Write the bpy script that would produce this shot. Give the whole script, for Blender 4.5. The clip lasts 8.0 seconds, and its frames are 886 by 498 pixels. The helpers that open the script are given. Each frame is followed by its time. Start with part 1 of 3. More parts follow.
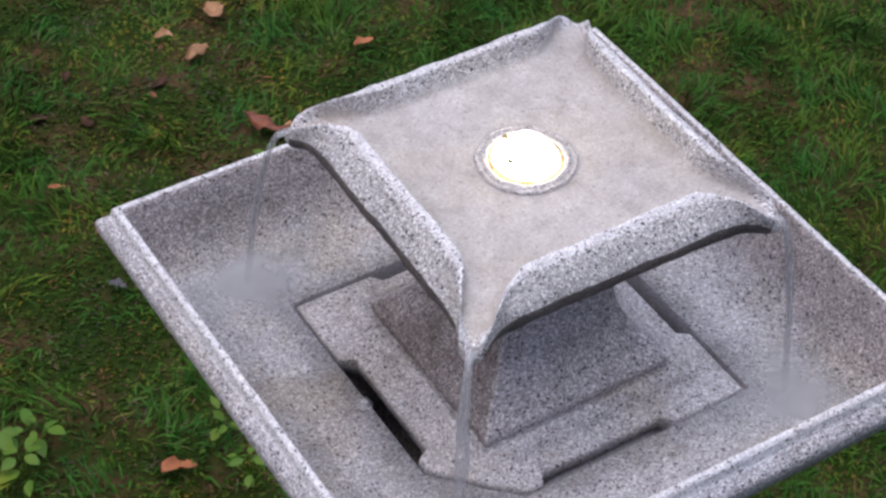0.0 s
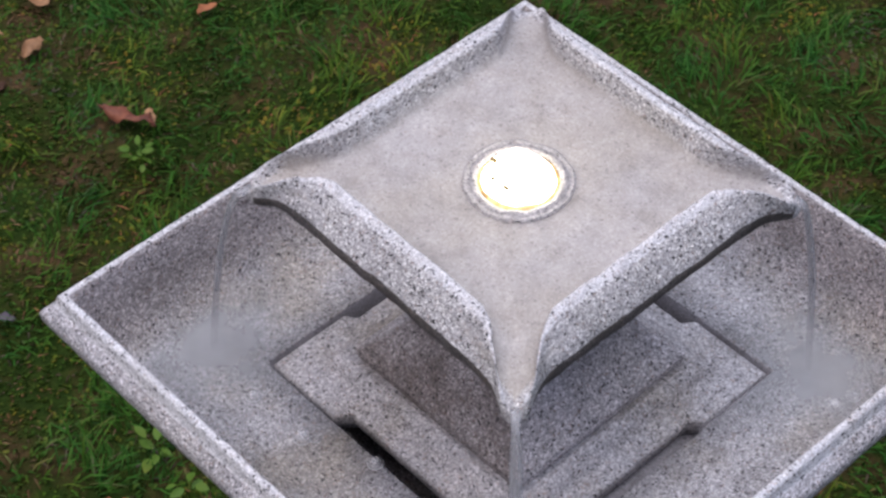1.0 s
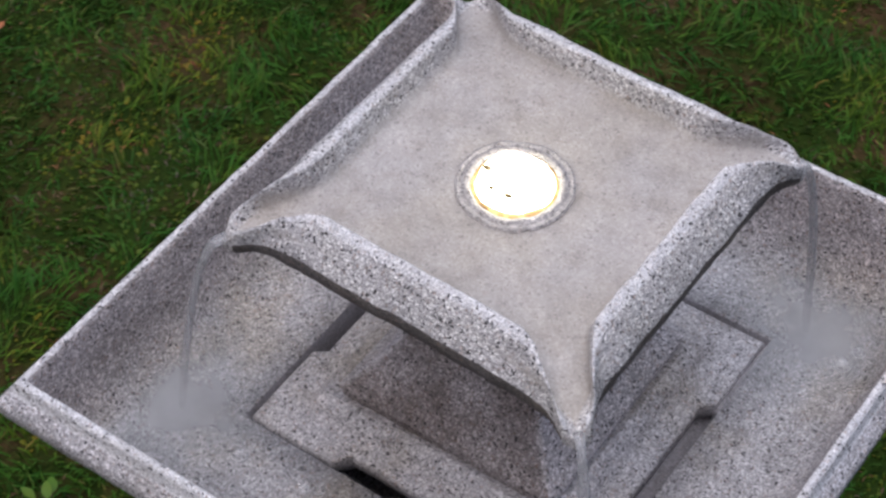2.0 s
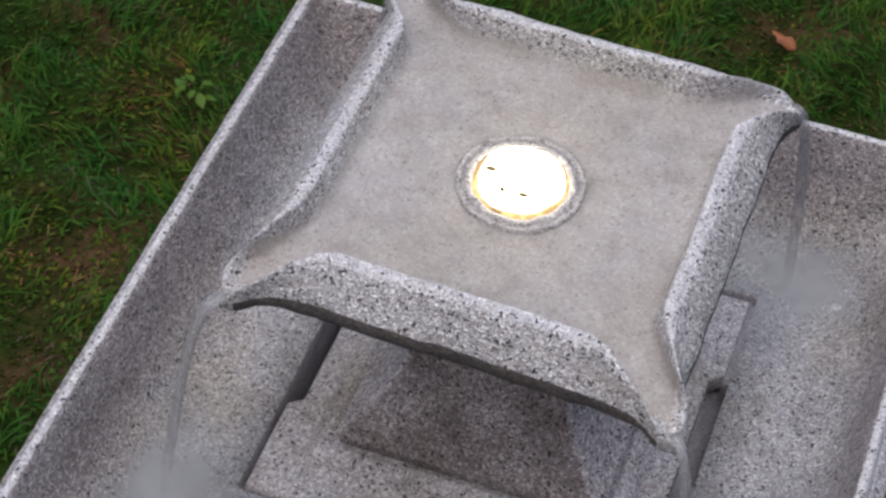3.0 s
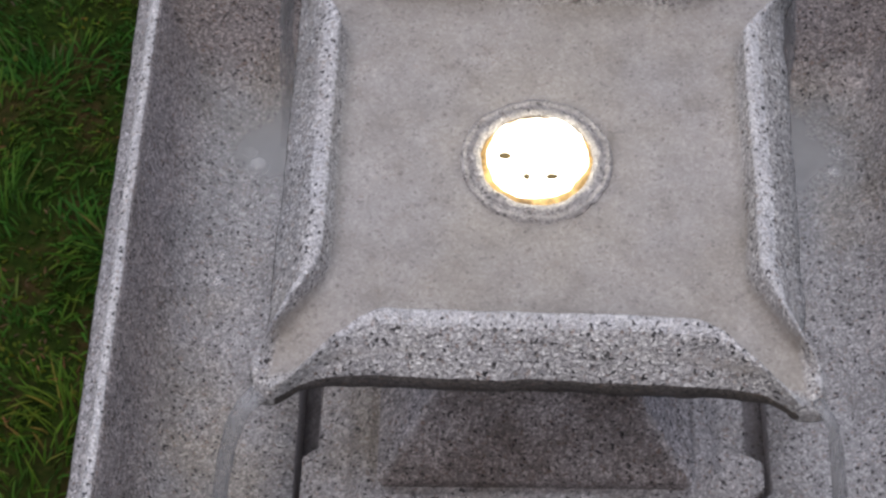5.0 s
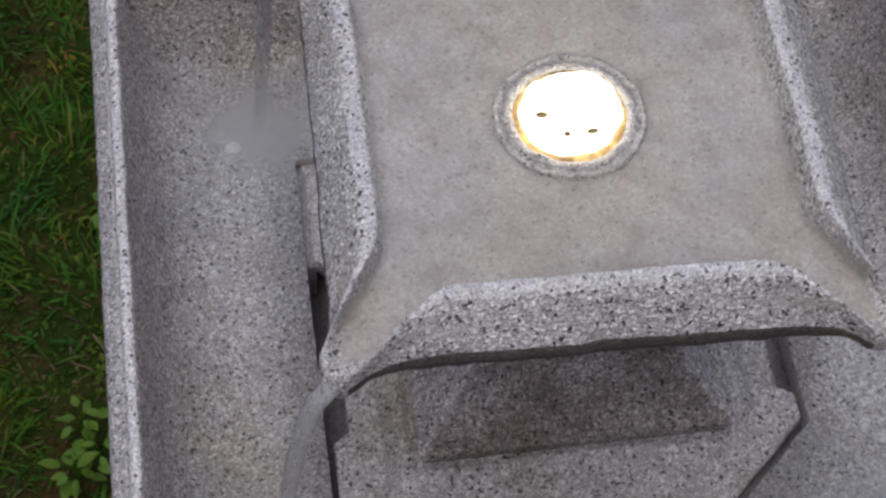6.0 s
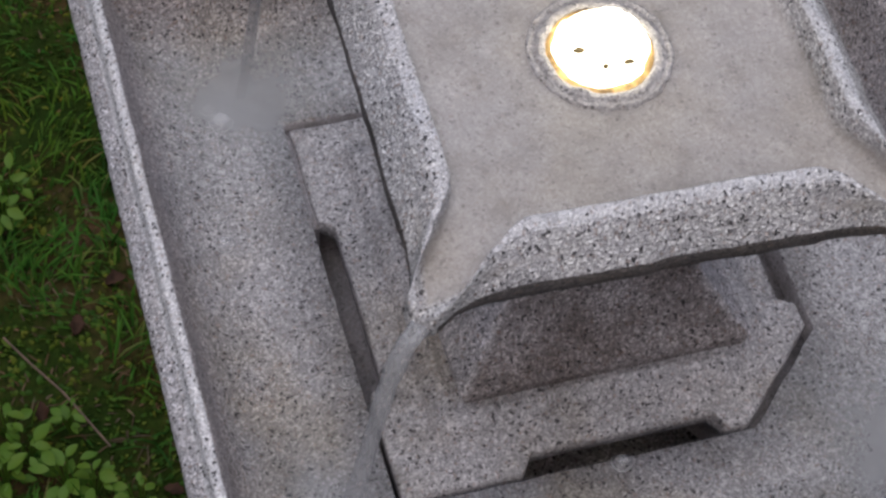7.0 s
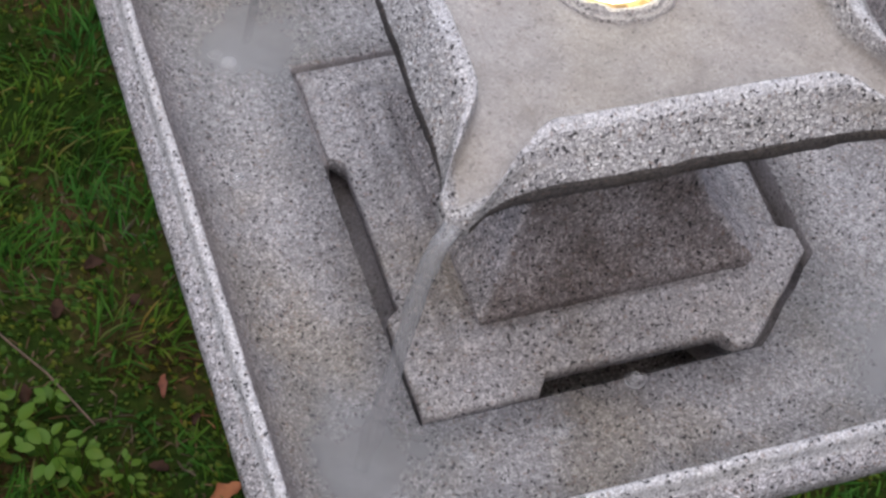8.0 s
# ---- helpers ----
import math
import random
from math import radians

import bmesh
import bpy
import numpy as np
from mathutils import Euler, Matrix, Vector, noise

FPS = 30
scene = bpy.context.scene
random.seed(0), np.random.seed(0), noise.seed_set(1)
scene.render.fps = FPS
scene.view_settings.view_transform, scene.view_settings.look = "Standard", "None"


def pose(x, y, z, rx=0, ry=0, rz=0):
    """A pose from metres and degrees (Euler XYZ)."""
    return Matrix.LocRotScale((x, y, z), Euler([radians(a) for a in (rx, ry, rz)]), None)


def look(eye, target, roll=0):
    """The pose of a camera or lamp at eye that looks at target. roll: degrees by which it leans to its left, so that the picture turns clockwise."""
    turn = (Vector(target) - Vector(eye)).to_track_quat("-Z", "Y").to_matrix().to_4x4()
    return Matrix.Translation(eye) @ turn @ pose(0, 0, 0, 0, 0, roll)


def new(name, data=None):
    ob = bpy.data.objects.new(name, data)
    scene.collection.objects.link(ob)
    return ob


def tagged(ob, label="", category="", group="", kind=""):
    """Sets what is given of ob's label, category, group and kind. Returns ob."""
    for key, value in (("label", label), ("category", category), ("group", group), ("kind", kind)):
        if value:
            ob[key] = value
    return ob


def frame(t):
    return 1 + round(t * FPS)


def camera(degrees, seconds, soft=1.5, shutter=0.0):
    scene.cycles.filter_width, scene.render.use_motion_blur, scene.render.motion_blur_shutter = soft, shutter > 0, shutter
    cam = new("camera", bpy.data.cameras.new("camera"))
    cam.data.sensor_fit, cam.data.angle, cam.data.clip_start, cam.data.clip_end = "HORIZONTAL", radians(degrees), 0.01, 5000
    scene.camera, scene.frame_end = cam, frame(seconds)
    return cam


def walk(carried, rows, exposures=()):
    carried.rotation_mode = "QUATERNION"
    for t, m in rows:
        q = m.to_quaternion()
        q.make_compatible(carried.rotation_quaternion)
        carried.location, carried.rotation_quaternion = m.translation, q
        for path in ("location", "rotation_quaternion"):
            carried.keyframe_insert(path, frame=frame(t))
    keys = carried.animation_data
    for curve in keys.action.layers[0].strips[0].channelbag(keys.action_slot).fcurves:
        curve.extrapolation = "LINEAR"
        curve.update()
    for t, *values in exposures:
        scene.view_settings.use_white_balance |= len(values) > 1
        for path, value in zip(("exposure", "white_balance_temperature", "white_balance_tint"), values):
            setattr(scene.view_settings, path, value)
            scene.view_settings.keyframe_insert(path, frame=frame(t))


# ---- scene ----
cam = camera(24.54, 8.0, soft=2.6, shutter=0.25)
PATH = [
    (0, 0.9817, -0.7164, 1.9610, 46.394, -1.262, 58.181),
    (0.5, 0.8571, -0.7199, 1.9470, 44.846, -0.102, 53.295),
    (1, 0.7298, -0.7319, 1.9527, 42.706, 0.916, 47.160),
    (1.5, 0.6457, -0.7472, 1.9338, 41.946, 1.329, 42.598),
    (1.7, 0.5931, -0.7649, 1.9279, 41.544, 1.108, 39.799),
    (2.8, 0.2598, -0.8340, 1.8373, 41.071, -1.729, 22.500),
    (3, 0.2252, -0.8288, 1.8260, 40.973, -1.371, 20.030),
    (3.5, 0.1531, -0.7837, 1.8018, 39.642, -0.696, 15.328),
    (4, 0.0541, -0.7335, 1.7887, 37.560, -1.019, 9.195),
    (4.5, 0.0147, -0.6893, 1.7814, 35.875, -0.096, 5.391),
    (4.7, 0.0022, -0.6795, 1.7775, 35.508, 0.313, 4.013),
    (5.8, -0.1295, -0.6413, 1.7515, 34.057, 0.090, -6.066),
    (6, -0.1645, -0.6341, 1.7543, 33.589, -0.854, -7.467),
    (6.5, -0.2559, -0.6304, 1.7572, 33.505, -2.533, -12.422),
    (7, -0.3417, -0.6410, 1.7588, 33.840, -4.249, -16.088),
    (7.5, -0.3921, -0.6705, 1.7510, 34.698, -5.111, -17.680),
    (8, -0.4183, -0.7021, 1.7324, 35.607, -5.520, -18.251),
]
walk(cam, [(t, pose(*p)) for t, *p in PATH],
     [(0, 1.13, 5990, 14), (1.5, 0.87, 6050, 13), (3, 0.62, 6180, 10), (4.5, 0.32, 6190, 10), (5.8, 0.27, 6200, 10), (6.5, 0.28, 6200, 10), (7, 0.35, 6210, 10), (7.5, 0.52, 6230, 10), (8, 0.70, 6260, 10)])

# ---- world, sun and exposure ----
Z0 = 0.6925                     # height of the basin's floor above the lawn
world = bpy.data.worlds.new("sky")
scene.world = world
world.use_nodes = True
wn = world.node_tree
sky = wn.nodes.new("ShaderNodeTexSky")
sky.sky_type = 'NISHITA'
sky.sun_disc = False
sky.sun_elevation = radians(62)
sky.sun_rotation = radians(200)
sky.air_density = 0.6
sky.dust_density = 5.0
sky.ozone_density = 0.4
wn.links.new(sky.outputs[0], wn.nodes["Background"].inputs[0])
wn.nodes["Background"].inputs[1].default_value = 0.066
sun = new("sun", bpy.data.lights.new("sun", 'SUN'))
sun.data.energy = 1.3
sun.data.angle = radians(62)
sun.data.color = (0.985, 0.962, 1.0)
sun.matrix_world = look((0.12, 0.80, 3.0), (0, 0, 0))


# ---- materials ----
def material(name):
    m = bpy.data.materials.new(name)
    m.use_nodes = True
    t = m.node_tree
    return m, t, t.nodes["Principled BSDF"]


def node(t, kind, **inputs):
    n = t.nodes.new(kind)
    for k, v in inputs.items():
        n.inputs[k.replace("_", " ")].default_value = v
    return n


def ramp(t, source, stops):
    n = t.nodes.new("ShaderNodeValToRGB")
    e = n.color_ramp.elements
    while len(e) < len(stops):
        e.new(0.5)
    for el, (p, c) in zip(e, stops):
        el.position = p
        el.color = (*c, 1) if len(c) == 3 else c
    t.links.new(source, n.inputs[0])
    return n.outputs[0]


def mix(t, fac, a, b, blend='MIX'):
    n = t.nodes.new("ShaderNodeMix")
    n.data_type, n.blend_type = 'RGBA', blend
    for sock, v in ((n.inputs[0], fac), (n.inputs[6], a), (n.inputs[7], b)):
        if hasattr(v, "links"):
            t.links.new(v, sock)
        else:
            sock.default_value = v if not isinstance(v, tuple) else (*v, 1)
    return n.outputs[2]


def scaled(t, socket, k):
    n = t.nodes.new("ShaderNodeMath")
    n.operation = 'MULTIPLY'
    n.inputs[1].default_value = k
    t.links.new(socket, n.inputs[0])
    return n.outputs[0]


def grains(t):
    """Cells of coarse and fine aggregate, in object space."""
    co = t.nodes.new("ShaderNodeTexCoord").outputs["Object"]
    warp = node(t, "ShaderNodeTexNoise", Scale=260.0, Detail=2.0)
    t.links.new(co, warp.inputs["Vector"])
    add = t.nodes.new("ShaderNodeVectorMath")
    add.operation = 'MULTIPLY_ADD'
    add.inputs[1].default_value = (0.004, 0.004, 0.004)
    t.links.new(warp.outputs["Color"], add.inputs[0])
    t.links.new(co, add.inputs[2])
    cells = node(t, "ShaderNodeTexVoronoi", Scale=600.0)
    fine = node(t, "ShaderNodeTexVoronoi", Scale=1150.0)
    out = []
    for c in (cells, fine):
        t.links.new(add.outputs[0], c.inputs["Vector"])
        sep = t.nodes.new("ShaderNodeSeparateColor")
        t.links.new(c.outputs["Color"], sep.inputs[0])
        out.append(sep)
    blot = node(t, "ShaderNodeTexNoise", Scale=24.0, Detail=5.0, Roughness=0.6)
    big = node(t, "ShaderNodeTexNoise", Scale=7.0, Detail=4.0, Roughness=0.6)
    for n in (blot, big):
        t.links.new(co, n.inputs["Vector"])
    return co, cells, out[0], out[1], blot.outputs[0], big.outputs[0]


def stone_colour(t, g, base, speck, stain, brown):
    """Cast stone: dark, pale and reddish grains over a blotched grey."""
    _, cells, c1, c2, blot, big = g
    dark = ramp(t, c1.outputs[0], [(0.0, (1, 1, 1)), (0.048, (1, 1, 1)), (0.085, (0, 0, 0))])
    pale = ramp(t, c1.outputs[1], [(0.52, (0, 0, 0)), (0.85, (1, 1, 1))])
    warm = ramp(t, c1.outputs[2], [(0.92, (0, 0, 0)), (0.96, (1, 1, 1))])
    dust = ramp(t, c2.outputs[0], [(0.0, (0.48, 0.48, 0.48)), (0.5, (0.97, 0.97, 0.97)), (1.0, (1.32, 1.32, 1.32))])
    blotch = ramp(t, blot, [(0.30, (1 - stain, 1 - stain * 1.03, 1 - stain * 1.08)), (0.52, (1, 1, 1)), (0.75, (1.07, 1.06, 1.05))])
    tint = ramp(t, big, [(0.36, (1 - brown * 0.10, 1 - brown * 0.16, 1 - brown * 0.26)), (0.50, (1, 0.985, 0.98)), (0.68, (1.02, 1.025, 1.05))])
    col = mix(t, scaled(t, pale, min(1, 0.75 * speck)), base, tuple(min(0.9, c * 2.0) for c in base))
    col = mix(t, scaled(t, warm, 0.6 * speck), col, (0.27, 0.19, 0.15))
    col = mix(t, scaled(t, dark, 0.93 * min(1, speck * 1.3)), col, (0.035, 0.033, 0.036))
    col = mix(t, min(1.0, speck), col, dust, 'MULTIPLY')
    col = mix(t, 1.0, col, blotch, 'MULTIPLY')
    return mix(t, 1.0, col, tint, 'MULTIPLY')


def finish(t, b, g, col, rough, bump, speckle_mask=None):
    _, cells, c1, c2, blot, big = g
    t.links.new(col, b.inputs["Base Color"])
    t.links.new(ramp(t, blot, [(0.3, (rough - 0.15,) * 3), (0.7, (rough,) * 3)]), b.inputs["Roughness"])
    bp = node(t, "ShaderNodeBump", Strength=bump, Distance=0.0012)
    hs = t.nodes.new("ShaderNodeMath")
    hs.operation = 'ADD'
    t.links.new(cells.outputs["Distance"], hs.inputs[0])
    t.links.new(c2.outputs[1], hs.inputs[1])
    t.links.new(hs.outputs[0], bp.inputs["Height"])
    if speckle_mask:
        t.links.new(scaled(t, speckle_mask, bump), bp.inputs["Strength"])
    t.links.new(bp.outputs[0], b.inputs["Normal"])


def concrete(name, base, speck, rough, stain, bump, brown=0.4):
    m, t, b = material(name)
    g = grains(t)
    finish(t, b, g, stone_colour(t, g, base, speck, stain, brown), rough, bump)
    return m


def math_node(t, op, *args):
    n = t.nodes.new("ShaderNodeMath")
    n.operation = op
    for sock, v in zip(n.inputs, args):
        if hasattr(v, "links"):
            t.links.new(v, sock)
        else:
            sock.default_value = v
    return n.outputs[0]


def bowl_stone(name):
    """Rough stone on the raised sides; fewer specks on dish and spouts imitate running water's blur."""
    m, t, b = material(name)
    g = grains(t)
    rough = stone_colour(t, g, (0.475, 0.465, 0.48), 1.0, 0.18, 0.3)
    smooth = stone_colour(t, g, (0.352, 0.337, 0.328), 0.20, 0.16, 0.55)
    scum = node(t, "ShaderNodeTexNoise", Scale=42.0, Detail=6.0, Roughness=0.68)
    t.links.new(g[0], scum.inputs["Vector"])
    smooth = mix(t, 1.0, smooth, ramp(t, scum.outputs[0], [(0.30, (0.78, 0.76, 0.72)), (0.46, (0.98, 0.97, 0.96)), (0.60, (1.04, 1.04, 1.03)), (0.70, (1.24, 1.24, 1.25))]), 'MULTIPLY')
    spots = node(t, "ShaderNodeTexVoronoi", Scale=95.0)
    t.links.new(g[0], spots.inputs["Vector"])
    smooth = mix(t, ramp(t, spots.outputs["Distance"], [(0.05, (0.6,) * 3), (0.13, (0, 0, 0))]), smooth, (0.13, 0.115, 0.105))
    sep = t.nodes.new("ShaderNodeSeparateXYZ")
    t.links.new(g[0], sep.inputs[0])
    ax, ay = math_node(t, 'ABSOLUTE', sep.outputs[0]), math_node(t, 'ABSOLUTE', sep.outputs[1])
    far, near = math_node(t, 'MAXIMUM', ax, ay), math_node(t, 'MINIMUM', ax, ay)
    wob = math_node(t, 'MULTIPLY_ADD', g[4], 0.012, -0.006)
    z = math_node(t, 'ADD', sep.outputs[2], wob)
    mz = t.nodes.new("ShaderNodeMapRange")
    mz.interpolation_type = 'SMOOTHSTEP'
    for k, v in zip(("From Min", "From Max", "To Min", "To Max"), (0.2130, 0.2230, 0.0, 1.0)):
        mz.inputs[k].default_value = v
    t.links.new(z, mz.inputs["Value"])
    edge = math_node(t, 'SUBTRACT', far, math_node(t, 'MULTIPLY', near, 0.12))
    mo = t.nodes.new("ShaderNodeMapRange")
    mo.interpolation_type = 'SMOOTHSTEP'
    for k, v in zip(("From Min", "From Max", "To Min", "To Max"), (0.1165, 0.1215, 0.0, 1.0)):
        mo.inputs[k].default_value = v
    t.links.new(edge, mo.inputs["Value"])
    mask = math_node(t, 'MAXIMUM', mz.outputs[0], mo.outputs[0])
    finish(t, b, g, mix(t, mask, smooth, rough), 0.75, 0.9, math_node(t, 'MULTIPLY_ADD', mask, 0.85, 0.15))
    return m


STONE = concrete("speckled_cast_stone", (0.42, 0.41, 0.425), 1.0, 0.85, 0.2, 0.9)


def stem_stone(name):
    """Rough stone; one whole face carries a brown stain and its shade as colour."""
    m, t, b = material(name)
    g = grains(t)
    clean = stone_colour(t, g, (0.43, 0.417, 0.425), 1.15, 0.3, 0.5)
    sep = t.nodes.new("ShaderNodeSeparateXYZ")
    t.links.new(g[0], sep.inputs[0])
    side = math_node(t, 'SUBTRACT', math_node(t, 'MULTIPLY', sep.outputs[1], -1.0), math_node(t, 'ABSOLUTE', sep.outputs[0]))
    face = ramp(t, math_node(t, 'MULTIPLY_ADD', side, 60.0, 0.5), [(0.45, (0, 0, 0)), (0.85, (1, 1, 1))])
    # brown stain plus painted shade, multiplied over the south face
    face_tone = ramp(t, g[4], [(0.30, (0.36, 0.31, 0.28)), (0.50, (0.50, 0.465, 0.445)), (0.72, (0.68, 0.655, 0.645))])
    shaded_brown = mix(t, 1.0, clean, face_tone, 'MULTIPLY')
    finish(t, b, g, mix(t, face, clean, shaded_brown), 0.75, 0.9)
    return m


STEM_STONE = stem_stone("brown_and_shaded_cast_stone")
# dry crest stone, with the sky's brightness on upward faces painted in
DRY_LIT = concrete("dry_lit_crest_stone", (0.66, 0.655, 0.675), 0.8, 0.9, 0.1, 0.9, 0.0)


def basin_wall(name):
    """Brown tint and some wall shade coloured in above an uneven waterline, washed stone below it."""
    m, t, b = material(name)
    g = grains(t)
    # browner and darker: part of the walls' shade sits in this colour
    shaded_brown = stone_colour(t, g, (0.345, 0.320, 0.322), 1.15, 0.28, 0.4)
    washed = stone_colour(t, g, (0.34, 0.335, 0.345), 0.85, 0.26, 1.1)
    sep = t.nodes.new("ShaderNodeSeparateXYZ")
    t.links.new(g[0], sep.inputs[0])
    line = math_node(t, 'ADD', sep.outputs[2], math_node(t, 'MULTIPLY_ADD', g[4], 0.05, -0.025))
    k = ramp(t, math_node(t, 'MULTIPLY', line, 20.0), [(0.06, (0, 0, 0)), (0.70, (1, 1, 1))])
    finish(t, b, g, mix(t, k, washed, shaded_brown), 0.75, 0.7)
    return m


WALL = basin_wall("wall_shade_cast_stone")
WET = concrete("wet_cast_stone", (0.34, 0.335, 0.345), 0.85, 0.55, 0.26, 0.45, 1.1)
# much darker stone for the drop below the bowl's outer edge
DARK_BAND = concrete("dark_band_stone", (0.112, 0.101, 0.099), 0.6, 0.8, 0.5, 0.7, 0.9)
BOWL_STONE = bowl_stone("bowl_cast_stone")
# grey for everything inside the slots; some of their shade is in the colour
SLOT_GREY = concrete("slot_grey_stone", (0.25, 0.24, 0.255), 0.4, 0.5, 0.3, 0.3)
# near-black colour stands for the deep shade down in the reservoir
PIT = concrete("reservoir_shade_stone", (0.085, 0.078, 0.088), 0.3, 0.4, 0.4, 0.3)


# ---- mesh helpers ----
def part(name, bm, mat, parent=None, label="", smooth=True):
    me = bpy.data.meshes.new(name)
    bmesh.ops.recalc_face_normals(bm, faces=bm.faces)
    bm.to_mesh(me)
    bm.free()
    for m in (mat if isinstance(mat, (list, tuple)) else [mat]):
        me.materials.append(m)
    if smooth:
        me.polygons.foreach_set("use_smooth", [True] * len(me.polygons))
    ob = new(name, me)
    if parent:
        ob.parent = parent
    if label:
        ob["label"] = label
    return ob


def jitter(p, k):
    v = Vector(p)
    return v + noise.noise_vector(v * 170) * k + noise.noise_vector(v * 45) * k


def rings(loops, close=True, cap=False, rough=0.0, mats=None):
    """Bridges closed loops of equal length, in order."""
    bm = bmesh.new()
    rows = [[bm.verts.new(jitter(p, rough) if rough else p) for p in l] for l in loops]
    n = len(rows[0])
    for k, (a, b) in enumerate(zip(rows, rows[1:])):
        for i in range(n):
            j = (i + 1) % n
            f = bm.faces.new((a[i], a[j], b[j], b[i]))
            if mats:
                f.material_index = mats[k]
    if cap:
        f = bm.faces.new(rows[-1])
        if mats:
            f.material_index = mats[-1]
    return bm


def radial(poly, angle):
    """Distance from the origin to a closed outline in a direction."""
    dx, dy = math.cos(angle), math.sin(angle)
    best = None
    for (x0, y0), (x1, y1) in zip(poly, poly[1:] + poly[:1]):
        ex, ey = x1 - x0, y1 - y0
        den = dx * ey - dy * ex
        if abs(den) < 1e-12:
            continue
        r = (x0 * ey - y0 * ex) / den
        s = (x0 * dy - y0 * dx) / den
        if r > 0 and -1e-6 <= s <= 1 + 1e-6 and (best is None or r > best):
            best = r
    return best


def square(h):
    return [(-h, -h), (h, -h), (h, h), (-h, h)]


def loop(poly, angles, z, ox=0.0, oy=0.0):
    out = []
    for a in angles:
        r = radial(poly, a)
        out.append((r * math.cos(a) + ox, r * math.sin(a) + oy, z))
    return out


def spread(n, *polys):
    s = {round(2 * math.pi * i / n - math.pi, 6) for i in range(n)}
    for p in polys:
        s |= {round(math.atan2(y, x), 6) for x, y in p}
    return sorted(s)


# ---- lawn ----
def lawn_colour():
    m, t, b = material("lawn_soil")
    co = t.nodes.new("ShaderNodeTexCoord").outputs["Object"]
    a = node(t, "ShaderNodeTexNoise", Scale=6.5, Detail=6.0, Roughness=0.7)
    f = node(t, "ShaderNodeTexNoise", Scale=60.0, Detail=6.0, Roughness=0.7)
    for n in (a, f):
        t.links.new(co, n.inputs["Vector"])
    c1 = ramp(t, a.outputs[0], [(0.30, (0.012, 0.036, 0.004)), (0.48, (0.022, 0.038, 0.005)), (0.58, (0.050, 0.038, 0.014)), (0.70, (0.105, 0.060, 0.036))])
    c2 = ramp(t, f.outputs[0], [(0.3, (0.4, 0.45, 0.35)), (0.6, (1.1, 1.05, 1.0)), (0.8, (1.9, 1.7, 1.4))])
    t.links.new(mix(t, 1.0, c1, c2, 'MULTIPLY'), b.inputs["Base Color"])
    b.inputs["Roughness"].default_value = 0.95
    b.inputs["Specular IOR Level"].default_value = 0.1
    bp = node(t, "ShaderNodeBump", Strength=0.8, Distance=0.012)
    t.links.new(f.outputs[0], bp.inputs["Height"])
    t.links.new(bp.outputs[0], b.inputs["Normal"])
    return m


bm = bmesh.new()
N = 60
edge = [math.copysign(abs(i / N) ** 4 * 400 + abs(i / N) * 3, i) for i in range(-N, N + 1)]
gv = [[bm.verts.new((x, y, 0)) for x in edge] for y in edge]
for j in range(2 * N):
    for i in range(2 * N):
        bm.faces.new((gv[j][i], gv[j][i + 1], gv[j + 1][i + 1], gv[j + 1][i]))
ground = tagged(part("ground", bm, lawn_colour()), "mossy lawn soil with thatch between grass blades", "lawn", kind="structure")


# ---- fountain ----
fountain = tagged(new("fountain"), "grey speckled cast stone fountain with square basin and lit bowl", "fountain")
fountain.location = (0, 0, Z0)
OY = -0.0046
P_OUT, CUT_X, CUT_Y = 0.1430, 0.0815, 0.0855


def basin_hole():
    return [(-P_OUT, -P_OUT), (CUT_X, -P_OUT), (0.092, -0.1345), (0.106, -0.1195), (0.121, -0.1070), (0.132, -0.0950), (P_OUT, -CUT_Y), (P_OUT, P_OUT), (-P_OUT, P_OUT)]


hole = basin_hole()
ang = spread(360, hole, square(1))
prof = [(0.165, -0.115), (0.200, -0.060), (0.228, -0.012), (0.2470, 0.020), (0.2600, 0.0450), (0.2626, 0.0520), (0.2634, 0.0605), (0.2615, 0.0645), (0.2545, 0.0695), (0.2525, 0.0715),
        (0.2519, 0.0785), (0.2506, 0.0818), (0.2475, 0.0830), (0.2452, 0.0818), (0.2435, 0.0760), (0.2385, 0.050), (0.2320, 0.026),
        (0.2230, 0.011), (0.2110, 0.0035), (0.1950, 0.0005), (0.175, 0.0)]


def basin_loop(h, z):
    """A square ring of the basin; its south side stands a little further out than the north."""
    k = min(1, max(0, (h - 0.16) / 0.06))
    return [(x, y + (OY if y < 0 else 0.0003) * k, z) for x, y, z in loop(square(h), ang, z)]


loops = [basin_loop(h, z) for h, z in prof]
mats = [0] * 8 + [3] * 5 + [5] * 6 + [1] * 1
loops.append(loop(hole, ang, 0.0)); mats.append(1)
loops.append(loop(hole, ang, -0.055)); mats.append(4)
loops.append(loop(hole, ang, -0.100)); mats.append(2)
basin = part("basin", rings(loops, rough=0.00045, mats=mats), [STONE, WET, PIT, DRY_LIT, SLOT_GREY, WALL], fountain, "square shallow basin with stepped rim")
bm = rings([loop(square(0.165), ang, -0.115, 0, OY * 0.083), loop(square(0.15), ang, -0.125), loop(square(0.05), ang, -0.130)], cap=True, rough=0.0004)
part("basin_underside", bm, STONE, fountain)
# ledge added under the slots to make them look grey
tray = [(-0.15, -0.085), (0.085, -0.085), (0.085, -0.145), (0.15, -0.145), (0.15, 0.15), (-0.15, 0.15)]
bm = rings([loop(tray, ang, -0.060), loop(tray, ang, -0.0215), loop(square(0.02), ang, -0.0215)], cap=True)
# west part dropped so that its slot looks darker
for v in bm.verts:
    if v.co.x < -0.09:
        v.co.z -= 0.023
part("reservoir_floor", bm, SLOT_GREY, fountain, "grey ledge added below the slots")
